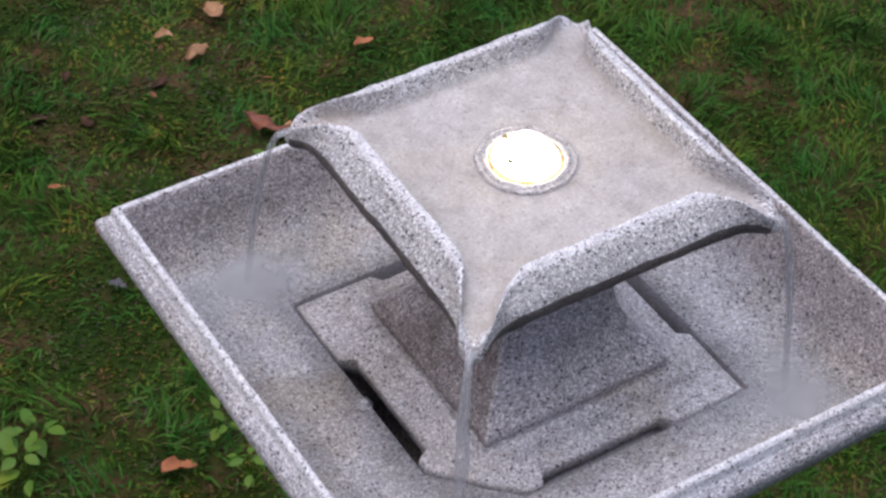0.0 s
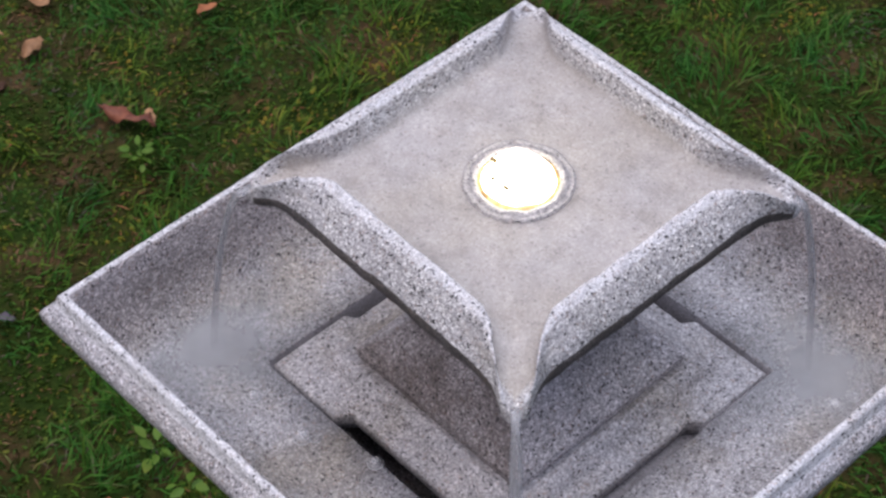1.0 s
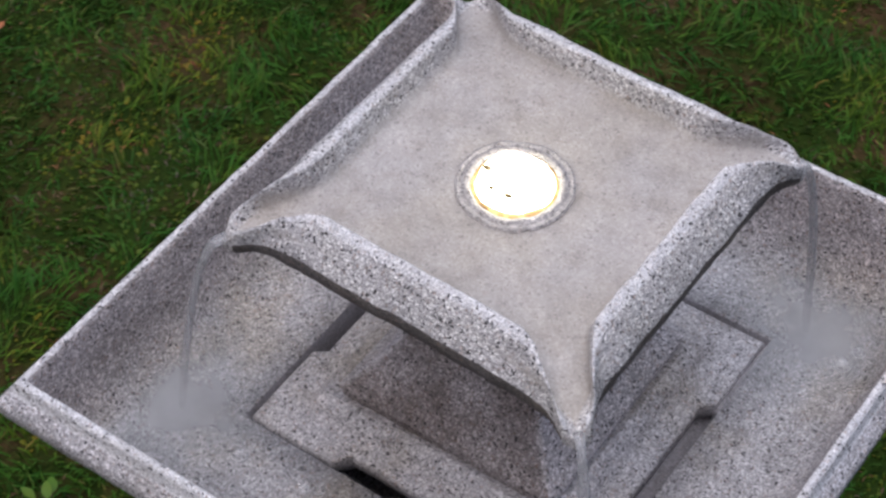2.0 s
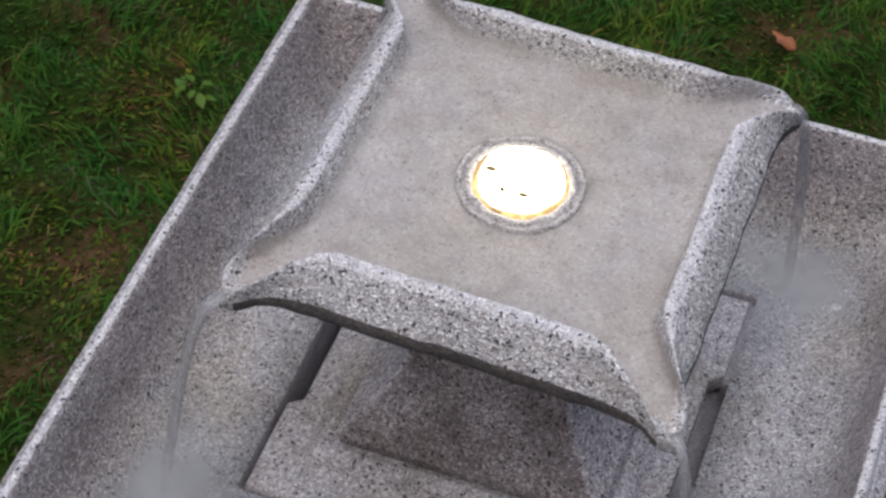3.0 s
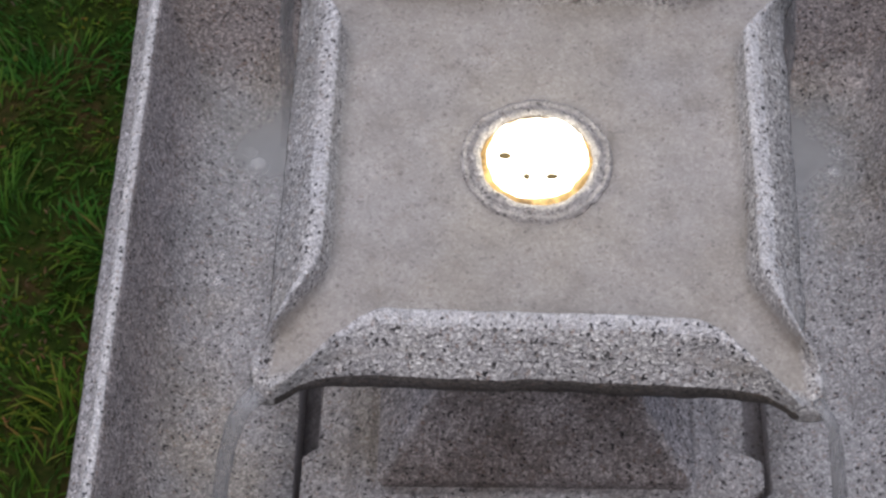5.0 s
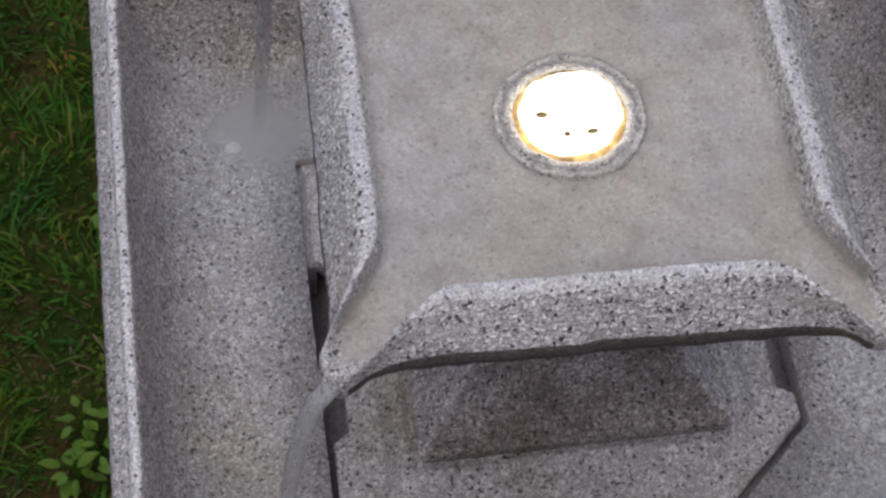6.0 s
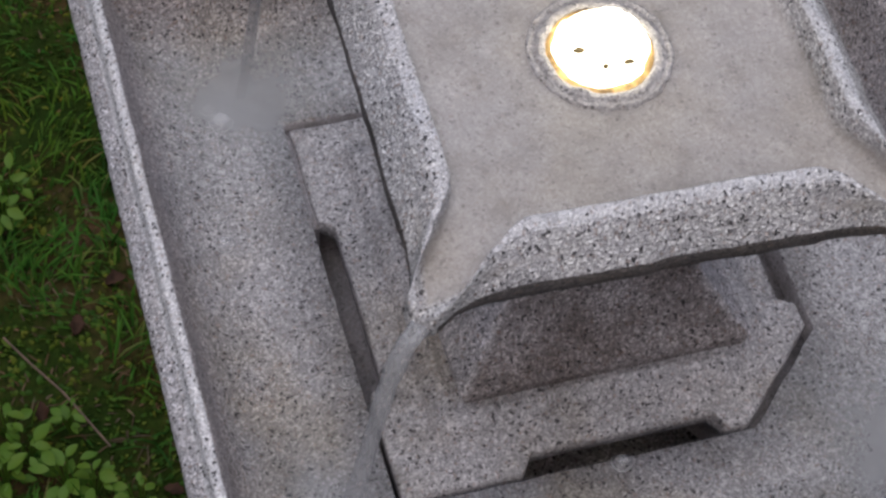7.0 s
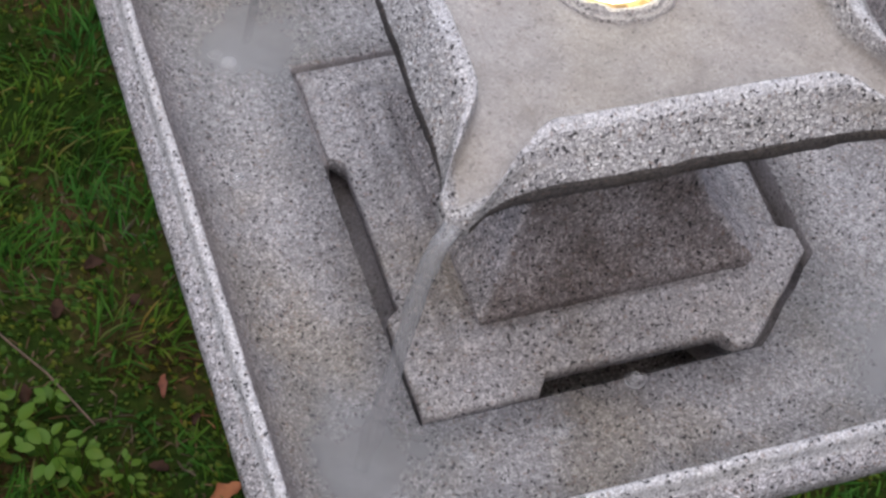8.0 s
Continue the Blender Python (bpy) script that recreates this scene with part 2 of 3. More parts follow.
sq = spread(80, square(1))
col = [(0.168, -Z0 - 0.005), (0.168, -Z0 + 0.04), (0.160, -Z0 + 0.05), (0.125, -Z0 + 0.09), (0.105, -0.38), (0.11, -0.21), (0.14, -0.14), (0.155, -0.124)]
part("column", rings([loop(square(h), sq, z) for h, z in col], rough=0.0004), STONE, fountain, "plain flared square support column")


def plate_outline():
    p, q, s = 0.1388, 0.1290, 0.065
    side = [(-s, p), (-s + 0.003, q), (s - 0.006, q), (s + 0.001, p)]
    out = [(-p, -p)]
    out += [(x, -y if y == p else -q + 0.0027) for x, y in side]
    out += [(0.0785, -p), (0.089, -0.1295), (0.103, -0.1155), (0.118, -0.1020), (0.129, -0.0905), (p, -0.0815)]
    out += [(y, x) for x, y in side]
    out += [(p, p)] + [(-x, y) for x, y in side] + [(-p, p)] + [(-y, -x) for x, y in side]
    return out


po = plate_outline()
pang = spread(300, po, square(1))


def inset(poly, d):
    return [(x * (1 - d / 0.14), y * (1 - d / 0.14)) for x, y in poly]


loops = [loop(inset(po, 0.05), pang, -0.020), loop(inset(po, 0.012), pang, -0.020), loop(po, pang, -0.011), loop(po, pang, -0.0012), loop(inset(po, 0.0015), pang, 0.0006), loop(inset(po, 0.010), pang, 0.0012)]


def clipped(h, z, d):
    """A square ring that keeps inside the plate's cut corner."""
    out = []
    edge_in = inset(po, d)
    for a in pang:
        r = min(radial(square(h), a), radial(edge_in, a))
        out.append((r * math.cos(a), r * math.sin(a), z))
    return out


loops += [clipped(h, z, d) for h, z, d in ((0.1200, 0.0018, 0.014), (0.1120, 0.0026, 0.019), (0.1095, 0.0062, 0.022), (0.1080, 0.0095, 0.024),
                                           (0.1030, 0.0115, 0.029), (0.0990, 0.0140, 0.033), (0.0970, 0.0142, 0.035))]
loops += [clipped(h, z, 0.038) for h, z in ((0.0945, 0.0122), (0.090, 0.0122), (0.05, 0.0122))]
part("cover_plate", rings(loops, cap=True, rough=0.0003), WET, fountain, "square cover plate with drain slots and one cut corner")



def strip(x0, y0, x1, y1, z):
    bm = bmesh.new()
    top = [bm.verts.new((x, y, z)) for x, y in ((x0, y0), (x1, y0), (x1, y1), (x0, y1))]
    low = [bm.verts.new((v.co.x, v.co.y, z - 0.034)) for v in top]
    bm.faces.new(top)
    for i in range(4):
        bm.faces.new((top[i], low[i], low[(i + 1) % 4], top[(i + 1) % 4]))
    bmesh.ops.subdivide_edges(bm, edges=bm.edges, cuts=6, use_grid_fill=True)
    for v in bm.verts:
        v.co.z += 0.0022 * noise.noise(v.co * 70)
    return bm


# shallow strips added so that these joints show grey instead of black
for x0, y0, x1, y1 in ((-0.1440, 0.0640, -0.1370, 0.1440), (0.1370, 0.0640, 0.1440, 0.1440), (-0.1370, 0.1370, -0.0640, 0.1440), (0.0640, 0.1370, 0.1370, 0.1440)):
    part("joint_fill", strip(x0, y0, x1, y1, -0.0058), SLOT_GREY, fountain, "grey fill added in the joint round the plate")

stem_prof = [(0.0925, 0.0115), (0.0935, 0.0150), (0.0945, 0.0205), (0.0942, 0.0235), (0.0915, 0.0265), (0.0850, 0.0325), (0.0762, 0.0425), (0.0680, 0.0545), (0.0618, 0.0660),
             (0.0576, 0.0780), (0.0552, 0.0920), (0.0546, 0.110), (0.0558, 0.128), (0.0595, 0.145), (0.066, 0.160)]


def soft_square(h, r):
    c = []
    for k in range(4):
        for i in range(5):
            a = math.pi * (k / 2) + i * math.pi / 8
            sx, sy = (1, 1) if k == 0 else (-1, 1) if k == 1 else (-1, -1) if k == 2 else (1, -1)
            c.append((sx * (h - r) + r * math.cos(a), sy * (h - r) + r * math.sin(a)))
    return c


sang = spread(240, soft_square(1, 0.03))
loops = [loop(soft_square(h * (0.982 if z < 0.04 else 1.0), 0.0028), sang, z) for h, z in stem_prof]
stem = part("stem", rings(loops, rough=0.00035), STEM_STONE, fountain, "flared square stem, one face coloured brown and shaded")
stem.rotation_euler = (0, 0, 0.004)
stem.location = (0.0010, 0, 0)

# ---- upper bowl: a dished square whose four raised sides part at corner spouts ----
F = 0.2127
# each row: (along, outward, height) from the middle of a side to the spout's centre line
BOWL = [
    [(0, .050, F), (.016, .050, F), (.026, .050, F), (.034, .050, F), (.041, .050, F), (.046, .050, F), (.049, .050, F)],
    [(0, .088, F), (.050, .088, F), (.062, .088, F), (.070, .0885, F), (.079, .0895, F), (.087, .091, F), (.092, .092, F)],
    [(0, .1060, F + .001), (.066, .1060, F + .001), (.0780, .1066, F), (.0870, .1105, F - .001), (.0985, .1180, F - .003), (.1148, .1292, F - .007), (.1250, .1250, F - .0078)],
    [(0, .1088, .2230), (.067, .1088, .2230), (.0800, .1100, .2222), (.0895, .1147, .2190), (.1022, .1235, .2140), (.1203, .1355, .2062), (.1310, .1310, .2035)],
    [(0, .1105, .2315), (.069, .1105, .2315), (.0818, .1119, .2306), (.0915, .1168, .2282), (.1048, .1262, .2226), (.1240, .1394, .2110), (.1355, .1355, .2012)],
    [(0, .1128, .2334), (.071, .1128, .2334), (.0832, .1142, .2323), (.0938, .1190, .2294), (.1072, .1285, .2234), (.1266, .1416, .2112), (.1384, .1384, .1996)],
    [(0, .1195, .2300), (.073, .1195, .2300), (.0855, .1204, .2290), (.0970, .1244, .2260), (.1105, .1322, .2200), (.1286, .1432, .2082), (.1402, .1402, .1982)],
    [(0, .1285, .2190), (.074, .1285, .2190), (.0870, .1290, .2185), (.1005, .1310, .2150), (.1140, .1362, .2098), (.1306, .1444, .2016), (.1416, .1416, .1962)],
    [(0, .1362, .2082), (.074, .1362, .2082), (.0880, .1362, .2080), (.1045, .1366, .2060), (.1190, .1394, .2020), (.1330, .1452, .1960), (.1430, .1430, .1928)],
    [(0, .1370, .2050), (.074, .1370, .2050), (.0890, .1370, .2048), (.1055, .1372, .2028), (.1195, .1396, .1985), (.1333, .1452, .1918), (.1430, .1430, .1885)],
    [(0, .1357, .1960), (.074, .1357, .1960), (.0900, .1357, .1957), (.1060, .1357, .1948), (.1195, .1374, .1922), (.1318, .1424, .1876), (.1408, .1408, .1846)],
    [(0, .1300, .1940), (.072, .1300, .1940), (.0880, .1300, .1938), (.1030, .1300, .1928), (.1160, .1310, .1906), (.1250, .1335, .1870), (.1325, .1325, .1848)],
    [(0, .1000, .1872), (.055, .1000, .1872), (.070, .1000, .1872), (.0820, .0995, .188), (.0900, .0990, .187), (.0960, .0985, .186), (.0980, .0980, .185)],
    [(0, .0700, .1700), (.034, .0700, .1700), (.048, .0700, .170), (.056, .0700, .1695), (.061, .0698, .169), (.065, .0695, .1685), (.0680, .0680, .168)],
    [(0, .0600, .1560), (.030, .0600, .1560), (.042, .0600, .156), (.049, .0600, .156), (.053, .0598, .156), (.056, .0595, .156), (.0585, .0585, .156)],
]


def catmull(p, steps):
    q = [2 * p[0] - p[1]] + p + [2 * p[-1] - p[-2]]
    out = []
    for i in range(1, len(q) - 2):
        for k in range(steps):
            s = k / steps
            a, b, c, d = q[i - 1], q[i], q[i + 1], q[i + 2]
            out.append(0.5 * (2 * b + (c - a) * s + (2 * a - 5 * b + 4 * c - d) * s * s + (3 * b - a - 3 * c + d) * s ** 3))
    out.append(p[-1])
    return out


def bowl_ring(row):
    v = [Vector(p) for p in row]
    half = catmull(v, 9)
    side = [Vector((-p.x, p.y, p.z)) for p in reversed(half[1:])] + half[:-1]
    out = []
    for k in range(4):
        c, s = math.cos(k * math.pi / 2), math.sin(k * math.pi / 2)
        for p in side:
            x, y = p.x, -p.y
            out.append((x * c - y * s, x * s + y * c, p.z))
    return out


loops = [bowl_ring(r) for r in BOWL]
n = len(loops[0])
inner = []
for r, z in ((0.0330, F - 0.012), (0.0330, F - 0.001)):
    l = []
    for x, y, _ in loops[0]:
        a = math.atan2(y, x)
        l.append((r * math.cos(a) - 0.0042, r * math.sin(a) - 0.0018, z))
    inner.append(l)
loops = inner + loops
dense, mats = [], []
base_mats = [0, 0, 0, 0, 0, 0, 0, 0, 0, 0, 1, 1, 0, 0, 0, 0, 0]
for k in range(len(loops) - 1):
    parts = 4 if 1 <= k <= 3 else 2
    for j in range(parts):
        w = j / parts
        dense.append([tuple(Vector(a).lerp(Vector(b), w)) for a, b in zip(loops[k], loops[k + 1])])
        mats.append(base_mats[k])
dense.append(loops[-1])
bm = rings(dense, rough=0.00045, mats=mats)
side_n = n // 4
ring_of = []
for k in range(len(loops) - 1):
    ring_of += [k] * (4 if 1 <= k <= 3 else 2)
for q, f in enumerate(bm.faces):
    k, col_at = ring_of[q // n], (q % n) % side_n
    from_tip = min(col_at, side_n - 1 - col_at)
    # crest faces take the stone with painted-in brightness
    if k in (6, 7) and from_tip > 4:
        f.material_index = 2
    # the dark band stops short of the spouts
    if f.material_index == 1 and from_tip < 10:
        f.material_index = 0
for v in bm.verts:          # two sides raised to fit their outline in the camera's view
    if v.co.y > 0.10 or v.co.x < -0.10:
        v.co.z += 0.0022 * min(1, max(0, (v.co.z - 0.214) / 0.014))
for v in bm.verts:          # worn, chipped arrises
    if v.co.z > 0.190 and max(abs(v.co.x), abs(v.co.y)) > 0.105:
        v.co += noise.noise_vector(v.co * 62) * 0.0011 + noise.noise_vector(v.co * 21 + Vector((3, 1, 7))) * 0.0012
bowl = part("bowl", bm, [BOWL_STONE, DARK_BAND, DRY_LIT], fountain, "dished square bowl with raised sides and corner spouts")
bowl.rotation_euler = (0.009, 0.016, -0.0125)
bowl.location = (-0.0034, 0.0019, 0)


# ---- lamp in the bowl ----
def glow(name, colour, strength):
    m, t, b = material(name)
    b.inputs["Base Color"].default_value = (0.30, 0.18, 0.06, 1)
    b.inputs["Emission Color"].default_value = (*colour, 1)
    b.inputs["Emission Strength"].default_value = strength
    return m


def disc_rings(profile, n=96, rough=0.0, cap=True):
    ls = [[(r * math.cos(2 * math.pi * i / n), r * math.sin(2 * math.pi * i / n), z) for i in range(n)] for r, z in profile]
    return rings(ls, cap=cap, rough=rough)


BOWL_RING = concrete("lamp_ring_stone", (0.42, 0.405, 0.405), 0.5, 0.6, 0.25, 0.9)
bm = disc_rings([(0.0412, F - 0.001), (0.0405, F + 0.0014), (0.0388, F + 0.0018), (0.0376, F + 0.0004), (0.0366, F + 0.0004), (0.0352, F + 0.0020),
                                          (0.0330, F + 0.0026), (0.0308, F + 0.0020), (0.0297, F + 0.0003), (0.0295, F - 0.008)], rough=0.0009, cap=False)
for v in bm.verts:          # worn unevenly round its edge
    a = math.atan2(v.co.y, v.co.x)
    w = noise.noise(Vector((math.cos(a) * 2.2, math.sin(a) * 2.2, 4.0)))
    k = 1 + 0.020 * w
    v.co.x, v.co.y = v.co.x * k, v.co.y * k
    if v.co.z > F:
        v.co.z = F + (v.co.z - F) * (0.85 + 1.1 * w)
lamp_ring = part("lamp_ring", bm, BOWL_RING, fountain, "raised stone ring round the lamp")
WHITE = glow("lamp_white", (1.0, 0.93, 0.76), 5.0)
GOLD = glow("lamp_gold", (1.0, 0.62, 0.22), 0.5)
gt = GOLD.node_tree
gn = node(gt, "ShaderNodeTexNoise", Scale=110.0, Detail=3.0)
gt.links.new(gt.nodes.new("ShaderNodeTexCoord").outputs["Object"], gn.inputs["Vector"])
gt.links.new(ramp(gt, gn.outputs[0], [(0.38, (0.04,) * 3), (0.52, (0.40,) * 3), (0.66, (1, 1, 1))]), gt.nodes["Principled BSDF"].inputs["Emission Strength"])
part("lamp_collar", disc_rings([(0.0303, F - 0.001), (0.0290, F + 0.0010), (0.0262, F + 0.0012), (0.0250, F + 0.0005)], rough=0.0003, cap=False), GOLD, lamp_ring, "glowing amber lamp edge")
MOUND = [(0.0266, F - 0.0004), (0.0262, F + 0.0022), (0.0250, F + 0.0066), (0.0215, F + 0.0112), (0.0160, F + 0.0158), (0.0100, F + 0.0196), (0.0060, F + 0.0232), (0.0032, F + 0.0246)]
bm = disc_rings(MOUND, rough=0.0014)
for v in bm.verts:
    a = math.atan2(v.co.y, v.co.x)
    way = Vector((math.cos(a), math.sin(a), 0.3))
    k = 1 + 0.02 * math.sin(2 * a + 1) + 0.035 * noise.noise(way * 2.2) + 0.010 * noise.noise(way * 6.0)
    v.co.x, v.co.y = v.co.x * k, v.co.y * k
part("lamp_lens", bm, WHITE, lamp_ring, "white glowing lamp under bubbling water")
GRIT = concrete("brown_grit", (0.26, 0.19, 0.07), 0.2, 0.7, 0.3, 0.5)
for i, (gx, gy, gr) in enumerate(((-0.0172, -0.0080, 0.0022), (-0.0050, -0.0208, 0.0019), (0.0075, -0.0206, 0.0019))):
    bm = bmesh.new()
    bmesh.ops.create_icosphere(bm, subdivisions=2, radius=gr)
    for v in bm.verts:
        v.co = jitter(v.co + Vector((i, 0, 0)), 0.0006) - Vector((i, 0, 0))
        v.co.x *= 1.0 + 0.8 * (i != 1)
        v.co.z *= 0.6
        v.co += Vector((gx, gy, F + 0.0130 + 0.0018 * (i == 0)))
    part("grit", bm, GRIT, lamp_ring, "speck of dark grit on the lamp")
lamp_ring.location = (-0.0020, -0.0016, 0)


# ---- water ----
def water_film():
    """A thin moving sheet, aerated grey where the jets strike it."""
    m, t, b = material("water_film")
    co = t.nodes.new("ShaderNodeTexCoord").outputs["Object"]
    near = None
    for x, y in ((-0.186, -0.166), (-0.163, 0.172), (0.160, 0.165), (0.170, -0.170)):
        d = t.nodes.new("ShaderNodeVectorMath")
        d.operation = 'DISTANCE'
        d.inputs[1].default_value = (x, y, 0)
        t.links.new(co, d.inputs[0])
        if near is None:
            near = d.outputs["Value"]
        else:
            mn = t.nodes.new("ShaderNodeMath")
            mn.operation = 'MINIMUM'
            t.links.new(near, mn.inputs[0])
            t.links.new(d.outputs["Value"], mn.inputs[1])
            near = mn.outputs[0]
    wob = node(t, "ShaderNodeTexNoise", Scale=35.0, Detail=3.0)
    t.links.new(co, wob.inputs["Vector"])
    ad = t.nodes.new("ShaderNodeMath")
    ad.operation = 'MULTIPLY_ADD'
    ad.inputs[1].default_value = 0.075
    t.links.new(wob.outputs[0], ad.inputs[0])
    t.links.new(near, ad.inputs[2])
    alpha = ramp(t, ad.outputs[0], [(0.040, (0.74,) * 3), (0.066, (0.58,) * 3), (0.090, (0.28,) * 3), (0.122, (0.12,) * 3), (0.18, (0.05,) * 3)])
    zs = t.nodes.new("ShaderNodeSeparateXYZ")
    t.links.new(co, zs.inputs[0])
    shore = ramp(t, scaled(t, zs.outputs[2], 50.0), [(0.25, (1, 1, 1)), (0.62, (0, 0, 0))])
    t.links.new(math_node(t, 'MULTIPLY', alpha, shore), b.inputs["Alpha"])
    b.inputs["Base Color"].default_value = (0.255, 0.262, 0.272, 1)
    b.inputs["Roughness"].default_value = 0.25
    b.inputs["IOR"].default_value = 1.33
    wave = node(t, "ShaderNodeTexNoise", Scale=90.0, Detail=2.0)
    t.links.new(co, wave.inputs["Vector"])
    bp = node(t, "ShaderNodeBump", Strength=0.25, Distance=0.002)
    t.links.new(wave.outputs[0], bp.inputs["Height"])
    t.links.new(bp.outputs[0], b.inputs["Normal"])
    return m


FILM = water_film()
bm = rings([loop(square(0.2235), ang, 0.0135, 0, OY), loop(square(0.2115), ang, 0.0062, 0, OY * 0.8), loop(square(0.195), ang, 0.0040, 0, OY * 0.5), loop(square(0.175), ang, 0.0036), loop(hole, ang, 0.0034)])
water = tagged(part("water", bm, FILM), "clear shallow water running over the basin floor", "water", kind="structure")
water.location = (0, 0, Z0)
water.visible_shadow = False

m, t, b = material("falling_water")
b.inputs["Base Color"].default_value = (0.38, 0.385, 0.40, 1)
b.inputs["Roughness"].default_value = 0.08
b.inputs["IOR"].default_value = 1.33
wn2 = node(t, "ShaderNodeTexNoise", Scale=330.0, Detail=2.0)
stretch = t.nodes.new("ShaderNodeVectorMath")
stretch.operation = 'MULTIPLY'
stretch.inputs[1].default_value = (1, 1, 0.09)
t.links.new(t.nodes.new("ShaderNodeTexCoord").outputs["Object"], stretch.inputs[0])
t.links.new(stretch.outputs[0], wn2.inputs["Vector"])
jz = t.nodes.new("ShaderNodeSeparateXYZ")
t.links.new(t.nodes.new("ShaderNodeTexCoord").outputs["Object"], jz.inputs[0])
spray = ramp(t, scaled(t, jz.outputs[2], 5.0), [(0.02, (0.10,) * 3), (0.28, (0.55,) * 3), (0.60, (1, 1, 1))])
veil = ramp(t, wn2.outputs[0], [(0.36, (0.28,) * 3), (0.50, (0.46,) * 3), (0.64, (0.70,) * 3)])
t.links.new(math_node(t, 'MULTIPLY', veil, spray), b.inputs["Alpha"])
JET = m


def water_stream(tip, land, w0, w1, seed):
    """A thin flattened jet from a spout's lip down to the basin, with a wavering edge."""
    bm = bmesh.new()
    tip, land = Vector(tip), Vector(land)
    side = Vector((tip.y, -tip.x, 0)).normalized()
    out = Vector((tip.x, tip.y, 0)).normalized()
    rows, n, k = [], 30, 10
    for i in range(n + 1):
        s = i / n
        p = tip.lerp(land, s)
        p.x, p.y = tip.x + (land.x - tip.x) * s ** 0.5, tip.y + (land.y - tip.y) * s ** 0.5
        w = w0 + (w1 - w0) * s + 0.0009 * math.sin(s * 9 + seed) + 0.0022 * noise.noise(Vector((seed, s * 9, 0)))
        shift = side * (0.0022 * math.sin(s * 6 + seed * 2) * s)
        rows.append([bm.verts.new(p + shift + side * (w * 0.8 * math.cos(2 * math.pi * j / k)) + out * (0.0030 * math.sin(2 * math.pi * j / k))) for j in range(k)])
    for a, c in zip(rows, rows[1:]):
        for j in range(k):
            bm.faces.new((a[j], a[(j + 1) % k], c[(j + 1) % k], c[j]))
    bm.faces.new(rows[0])
    bm.faces.new(rows[-1])
    ob = part("water_stream", bm, JET)
    ob.location = (0, 0, Z0)
    ob.visible_shadow = False
    return tagged(ob, "thin clear stream falling from a corner spout", "water", group="streams from the bowl", kind="stuff")


water_stream((-0.1415, -0.1400, 0.1985), (-0.184, -0.164, 0.004), 0.0064, 0.0068, 1)
water_stream((-0.1395, 0.1415, 0.1985), (-0.163, 0.172, 0.004), 0.0072, 0.0070, 2)
water_stream((0.1415, 0.1395, 0.1985), (0.160, 0.165, 0.004), 0.0072, 0.0070, 3)
water_stream((0.1390, -0.1420, 0.1985), (0.170, -0.170, 0.004), 0.0055, 0.0068, 4)


BUBBLE, t, b = material("bubble_film")
b.inputs["Base Color"].default_value = (0.72, 0.73, 0.75, 1)
b.inputs["Roughness"].default_value = 0.05
b.inputs["IOR"].default_value = 1.33
lw = t.nodes.new("ShaderNodeSeparateXYZ")
t.links.new(t.nodes.new("ShaderNodeTexCoord").outputs["Object"], lw.inputs[0])
# opacity by height paints a pale rim at the foot, a highlight on top
t.links.new(ramp(t, scaled(t, lw.outputs[2], 200.0), [(0.05, (0.40,) * 3), (0.22, (0.28,) * 3), (0.36, (0.06,) * 3), (0.72, (0.10,) * 3), (0.82, (0.30,) * 3)]), b.inputs["Alpha"])


def bubble(x, y, r):
    """A thin dome of water with a wider foot."""
    n, prof_b = 20, [(1.12, 0.0), (1.06, 0.10), (0.98, 0.24), (0.84, 0.46), (0.62, 0.64), (0.34, 0.76), (0.10, 0.80)]
    bm = rings([[(r * k * math.cos(2 * math.pi * i / n), r * k * math.sin(2 * math.pi * i / n), r * z) for i in range(n)] for k, z in prof_b], cap=True)
    ob = part("bubble", bm, BUBBLE)
    ob.location = (x, y, Z0 + 0.0034)
    ob.visible_shadow = False
    return tagged(ob, "clear bubble floating on the shallow water", "bubble", group="bubbles on the water")


for x, y, r in ((-0.0065, -0.1470, 0.0058), (-0.0634, -0.1725, 0.0062), (-0.0560, -0.1650, 0.0040), (-0.0700, -0.1668, 0.0034), (-0.2000, 0.0582, 0.0058), (-0.1985, 0.0800, 0.0048),
                (-0.1814, 0.1519, 0.0070), (-0.1880, 0.1640, 0.0046), (-0.1506, -0.0556, 0.0045), (-0.1219, -0.1736, 0.0055), (-0.1300, -0.1640, 0.0040), (0.1985, 0.1500, 0.0060), (0.2035, 0.1680, 0.0048)):
    bubble(x, y, r)


# ---- grass ----
def leaf_material(name, stops, rough=0.6, patch=None):
    m, t, b = material(name)
    g = t.nodes.new("ShaderNodeNewGeometry")
    col = ramp(t, g.outputs["Random Per Island"], stops)
    co = t.nodes.new("ShaderNodeTexCoord").outputs["Object"]
    n = node(t, "ShaderNodeTexNoise", Scale=9.0, Detail=3.0)
    t.links.new(co, n.inputs["Vector"])
    k = ramp(t, n.outputs[0], [(0.3, (0.62, 0.92, 1.25)), (0.46, (0.88, 0.98, 1.0)), (0.55, (1.2, 1.02, 0.85)), (0.64, (1.75, 1.15, 0.85)), (0.74, (2.3, 1.2, 1.0))])
    t.links.new(mix(t, 1.0, col, k, 'MULTIPLY'), b.inputs["Base Color"])
    b.inputs["Roughness"].default_value = rough
    b.inputs["Specular IOR Level"].default_value = 0.15
    return m


rng = np.random.default_rng(7)


def patch_noise(x, y, scale, seed):
    v = np.empty(len(x))
    for i in range(len(x)):
        v[i] = noise.noise(Vector((x[i] * scale + seed, y[i] * scale - seed, seed)))
    return v


